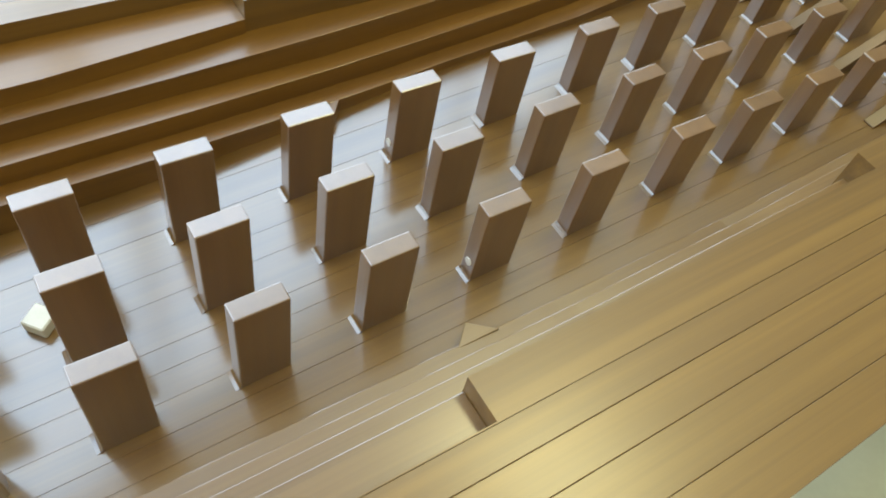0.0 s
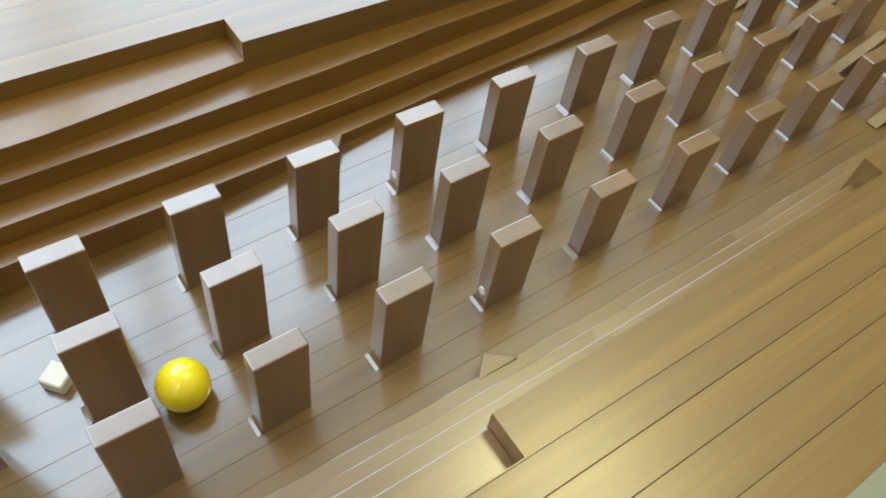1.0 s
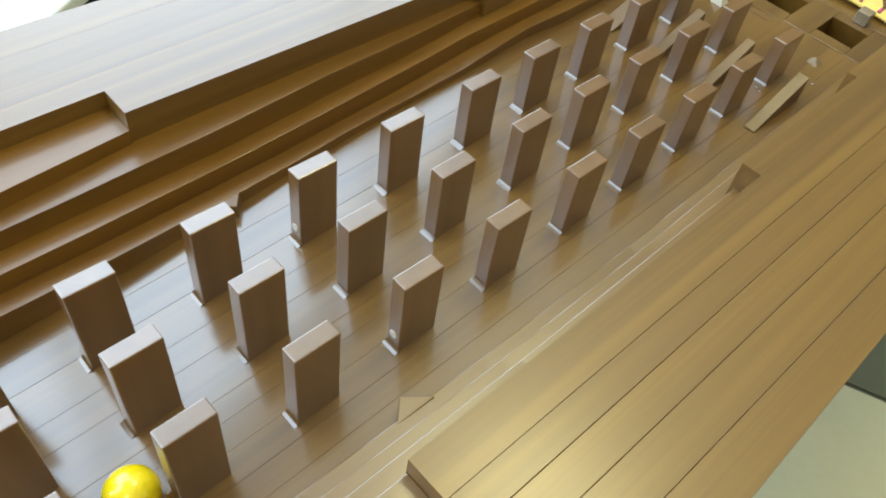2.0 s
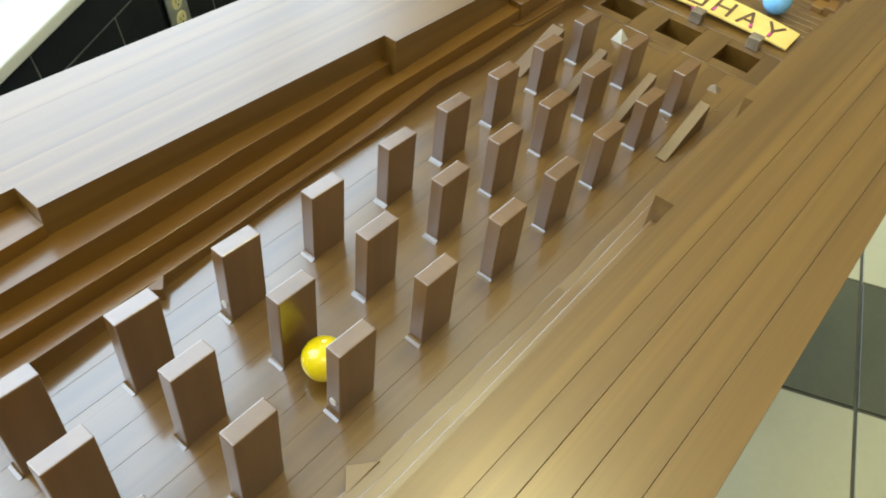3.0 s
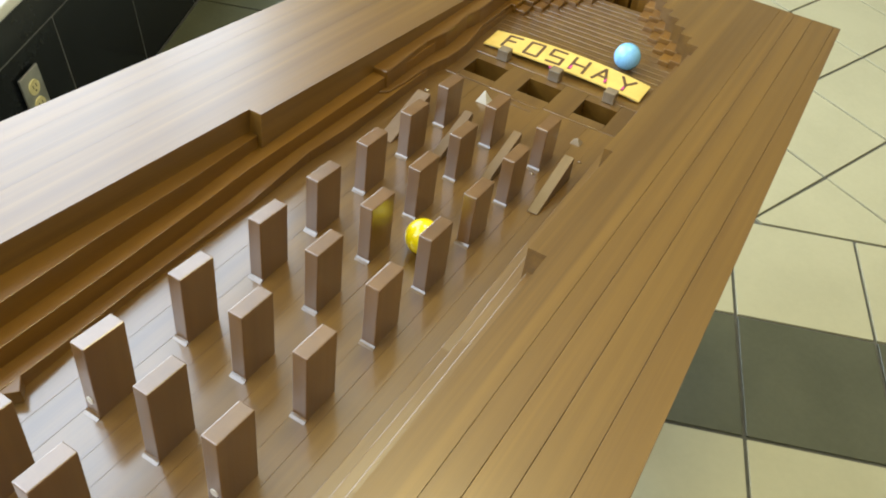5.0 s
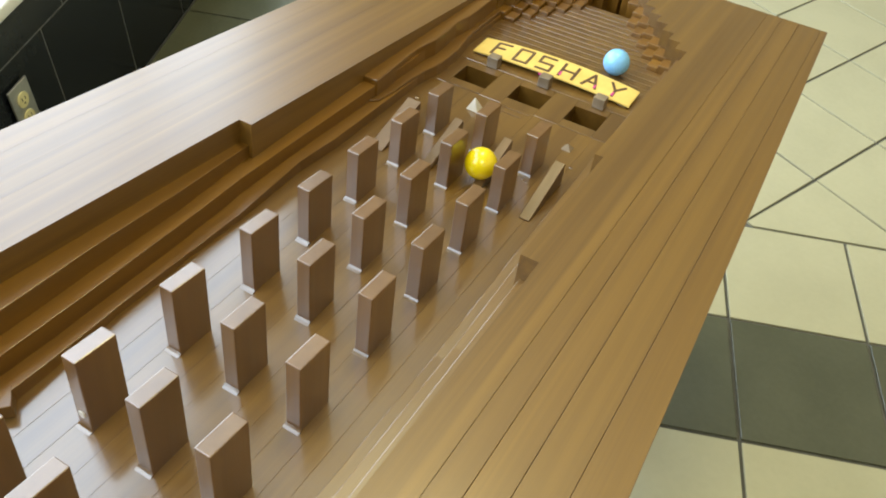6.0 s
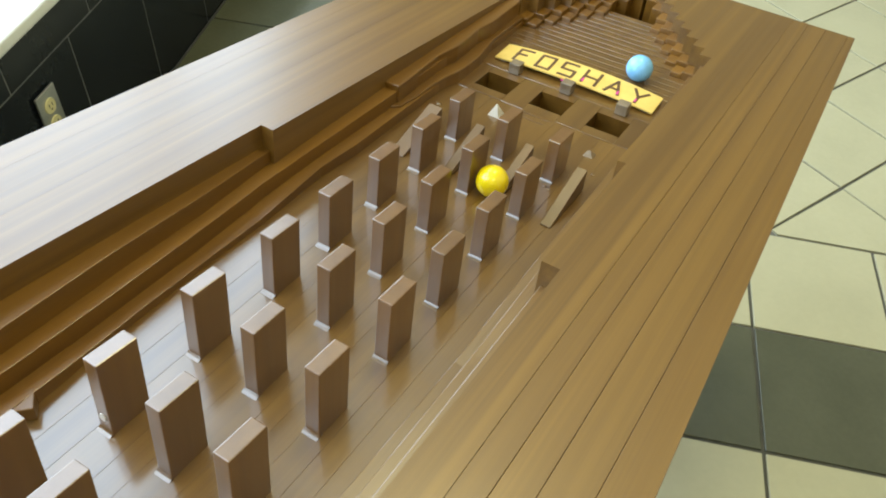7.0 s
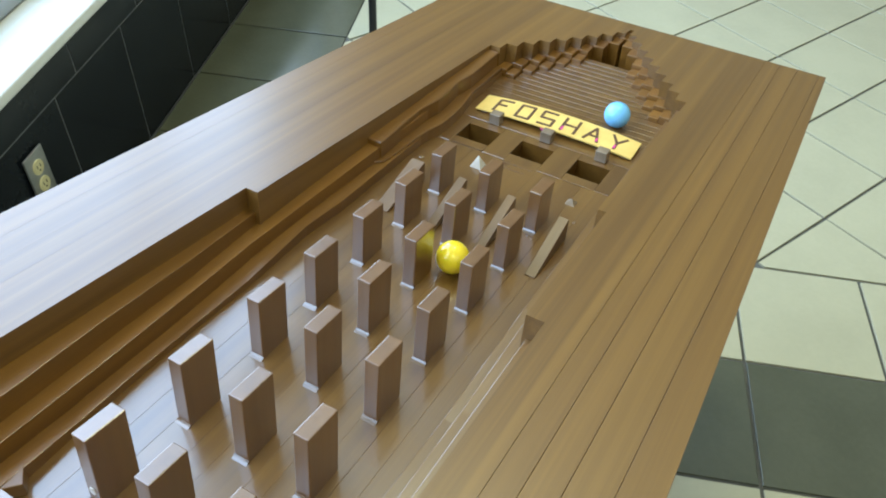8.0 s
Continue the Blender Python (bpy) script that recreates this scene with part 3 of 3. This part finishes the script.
# traces of magenta paint at the feet of three letters
for x in (0.0740, 0.1320, 0.1610):
    bm = bmesh.new()
    quad = [(x - 0.0020, SY0 + 0.0085), (x + 0.0020, SY0 + 0.0075), (x + 0.0012, SY0 + 0.0175), (x - 0.0010, SY0 + 0.0165)]
    low = [bm.verts.new((px, py, sign_z(px, py) + 0.0021)) for px, py in quad]
    top = [bm.verts.new((px, py, sign_z(px, py) + 0.0032)) for px, py in quad]
    bm.faces.new(top)
    for i in range(4):
        bm.faces.new((low[i], low[(i + 1) % 4], top[(i + 1) % 4], top[i]))
    part("paint_trace", bm, MAGENTA, sign, "magenta paint trace on a letter")
part("paint_trace", box(0.044, 0.054, SY0 - 0.0008, SY0 + 0.001, sign_z(0.048) - 0.0030, sign_z(0.048) - 0.0002), MAGENTA, sign, "magenta paint trace under the plate")
for end in (SX0 + 0.012, SX1 - 0.012):
    part("support", box(end - 0.006, end + 0.006, SY0 + 0.004, SY0 + 0.020, DZ + 0.0002, sign_z(end, SY0 + 0.004) + 0.0006), WOOD_PEG, sign)


# balls
def ball(name, radius, mat, label, dimples):
    bm = bmesh.new()
    bmesh.ops.create_icosphere(bm, subdivisions=5, radius=radius)
    if dimples:
        pts = []
        n = 330
        for i in range(n):
            z = 1 - 2 * (i + 0.5) / n
            a = i * math.pi * (3 - math.sqrt(5))
            s = math.sqrt(1 - z * z)
            pts.append(Vector((s * math.cos(a), s * math.sin(a), z)))
        arr = np.array(pts)
        for v in bm.verts:
            d = v.co.normalized()
            c = float((arr @ np.array(d)).max())
            ang = math.acos(min(1.0, c))
            if ang < 0.085:
                v.co = d * (radius - dimples * (1 - (ang / 0.085) ** 2))
    ob = part(name, bm, mat, smooth=True)
    return tagged(ob, label, "golf ball")


BALL_R = 0.0207
yellow_ball = ball("golf_ball", BALL_R, YELLOW, "glossy yellow golf ball rolling between the blocks", 0.00025)
blue_ball = ball("golf_ball", BALL_R, BLUE, "light blue dimpled golf ball resting behind the sign", 0.0008)
blue_ball.matrix_basis = TILT @ pose(0.1360, 0.8610, DZ + BALL_R, 20, 30, 0)

# ---------------------------------------------------------------- tiles, last
A = 0.3354
AD = 0.3159            # the tiles laid diagonally
G = 0.0045
V_FIELD, V_DARK1, V_DARK0 = 0.9141, 0.5787, 0.2433
U_JOINT = 0.7537
U_SIDE = -0.545      # the dark band turns and runs along the window wall
BEVEL = 0.0008


def clipped(points, axis, limit):
    """The part of a plan outline beyond a line across one axis."""
    out = []
    for p, q in zip(points, points[1:] + points[:1]):
        a, b = p[axis] - limit, q[axis] - limit
        if a >= 0:
            out.append(p)
        if (a >= 0) != (b >= 0):
            t = a / (a - b)
            out.append((p[0] + (q[0] - p[0]) * t, p[1] + (q[1] - p[1]) * t))
    return out


def tile_mesh(mat, a=A):
    return mesh_from(box(-a / 2 + G, a / 2 - G, -a / 2 + G, a / 2 - G, -0.012, 0.0, BEVEL), "floor_tile", mat)


def floor_tile(me, u, v, turn=0.0):
    ob = new("floor_tile", me)
    ob.parent = floor
    ob.matrix_basis = pose(u, v, 0, 0, 0, turn)


tile_me, dark_me, diagonal_me = tile_mesh(TILE_LIGHT), tile_mesh(TILE_DARK), tile_mesh(TILE_LIGHT, AD)
for i in range(-5, 7):
    u = U_JOINT + (i + 0.5) * A
    if u - A / 2 > U_SIDE and u < U1:
        floor_tile(tile_me, u, V_DARK1 + A / 2)
        floor_tile(dark_me, u, V_DARK0 + A / 2)
        for k in range(7):
            floor_tile(tile_me, u, V_DARK0 - A * (k + 0.5))
band_me = mesh_from(box(WALL_U + 0.002, U_SIDE - 0.002, -A / 2 + G, A / 2 - G, -0.012, 0.0, BEVEL), "floor_tile", TILE_DARK)
for k in range(-11, 11):
    floor_tile(band_me, 0.0, 1.820 + (k + 0.5) * A)
for i in range(-14, 16):
    for j in range(-14, 16):
        c = Matrix.Rotation(radians(45.7), 2) @ Vector(((i + 0.5) * AD, (j + 0.5) * AD))
        u, v = c.x + 1.0495, c.y + 0.7090
        reach = AD / math.sqrt(2)
        if not (U_SIDE - reach < u < U1 - 0.3 and V_FIELD - reach < v < F1 - 0.3):
            continue
        if u - reach > U_SIDE and v - reach > V_FIELD:
            floor_tile(diagonal_me, u, v, 45.7)
            continue
        d = reach - G * 1.42
        outline = [(u + d, v), (u, v + d), (u - d, v), (u, v - d)]
        outline = clipped(clipped(outline, 1, V_FIELD + G), 0, U_SIDE + 0.004)
        if len(outline) > 2 and max(p[0] for p in outline) - min(p[0] for p in outline) > 0.02:
            part("floor_tile", prism(outline, -0.012, 0.0), TILE_LIGHT, floor)
W = 0.3495
wall_me = mesh_from(box(-0.004, 0.0, -W / 2 + 0.002, W / 2 - 0.002, -0.1895, 0.1895, 0.0008), "wall_tile", WALL_TILE)
wall_me_top = mesh_from(box(-0.004, 0.0, -W / 2 + 0.002, W / 2 - 0.002, -0.0425, 0.0425, 0.0008), "wall_tile", WALL_TILE)
for k in range(-12, 14):
    v = 1.105 + (k + 0.5) * W
    if F0 < v - 0.22 and v + 0.22 < F1:
        for me, z, dv in ((wall_me, 0.1910, 0.0), (wall_me_top, 0.4270, 0.1075)):
            ob = new("wall_tile", me)
            ob.parent = wall_west
            ob.matrix_basis = pose(WALL_U - 0.0035, v + dv, z)
for ob in list(wall_west.children):
    ob.matrix_parent_inverse = Matrix.Identity(4)


# the table and all that stands on it take the slope
for ob in list(scene.objects):
    if ob.parent is None and ob.name.split(".")[0] in ("game_table", "peg", "ramp", "small_block", "small_pyramid", "cube_piece", "sign", "golf_ball", "lacquer_run", "lacquer_drop"):
        ob.matrix_basis = SLOPE @ ob.matrix_basis

# ---------------------------------------------------------------- what moves
BALL = [
    (0, 0.0872, -0.7509), (0.4, 0.0952, -0.5329), (0.5, 0.0976, -0.4727), (0.6, 0.0972, -0.4030), (0.7, 0.0963, -0.3617), (0.9, 0.0943, -0.3122),
    (1, 0.0907, -0.2902), (1.2, 0.1083, -0.2831), (1.5, 0.1442, -0.2744), (1.7, 0.1573, -0.2818), (2.1, 0.1140, -0.2735), (2.45, 0.1064, -0.1428),
    (2.8, 0.1020, -0.0435), (3, 0.1039, -0.0209), (3.2, 0.0978, 0.0175), (3.5, 0.0989, 0.0676), (3.7, 0.1030, 0.0861), (3.8, 0.1080, 0.1150),
    (3.9, 0.1016, 0.1356), (4, 0.0921, 0.1508), (4.1, 0.0980, 0.1376), (4.3, 0.1005, 0.1435), (4.5, 0.1040, 0.1665), (4.7, 0.1080, 0.2072),
    (5, 0.1086, 0.3128), (5.4, 0.1071, 0.4470), (5.8, 0.1019, 0.4943), (6, 0.0979, 0.4824), (6.2, 0.0961, 0.4342), (6.4, 0.0959, 0.4042),
    (6.5, 0.0962, 0.3988), (6.6, 0.0963, 0.3978), (6.8, 0.0982, 0.4199), (7, 0.0959, 0.4626), (7.2, 0.0964, 0.4816), (7.4, 0.0965, 0.4704),
    (7.5, 0.0965, 0.4539), (7.6, 0.0949, 0.4392), (7.8, 0.0932, 0.4083), (8, 0.0946, 0.4064),
]


def motions():
    rows, angle, last = [], 0.0, None
    for t, x, y in BALL:
        rise = max(0.0, (y - 0.462) * 0.36)
        if last is not None:
            angle += max(-1.2, min(1.2, (last - y) / BALL_R))
        last = y
        rows.append((t, SLOPE @ Matrix.Translation((x, y, on_field(y) + BALL_R + rise)) @ Matrix.Rotation(angle, 4, "X")))
    walk(yellow_ball, rows)


motions()
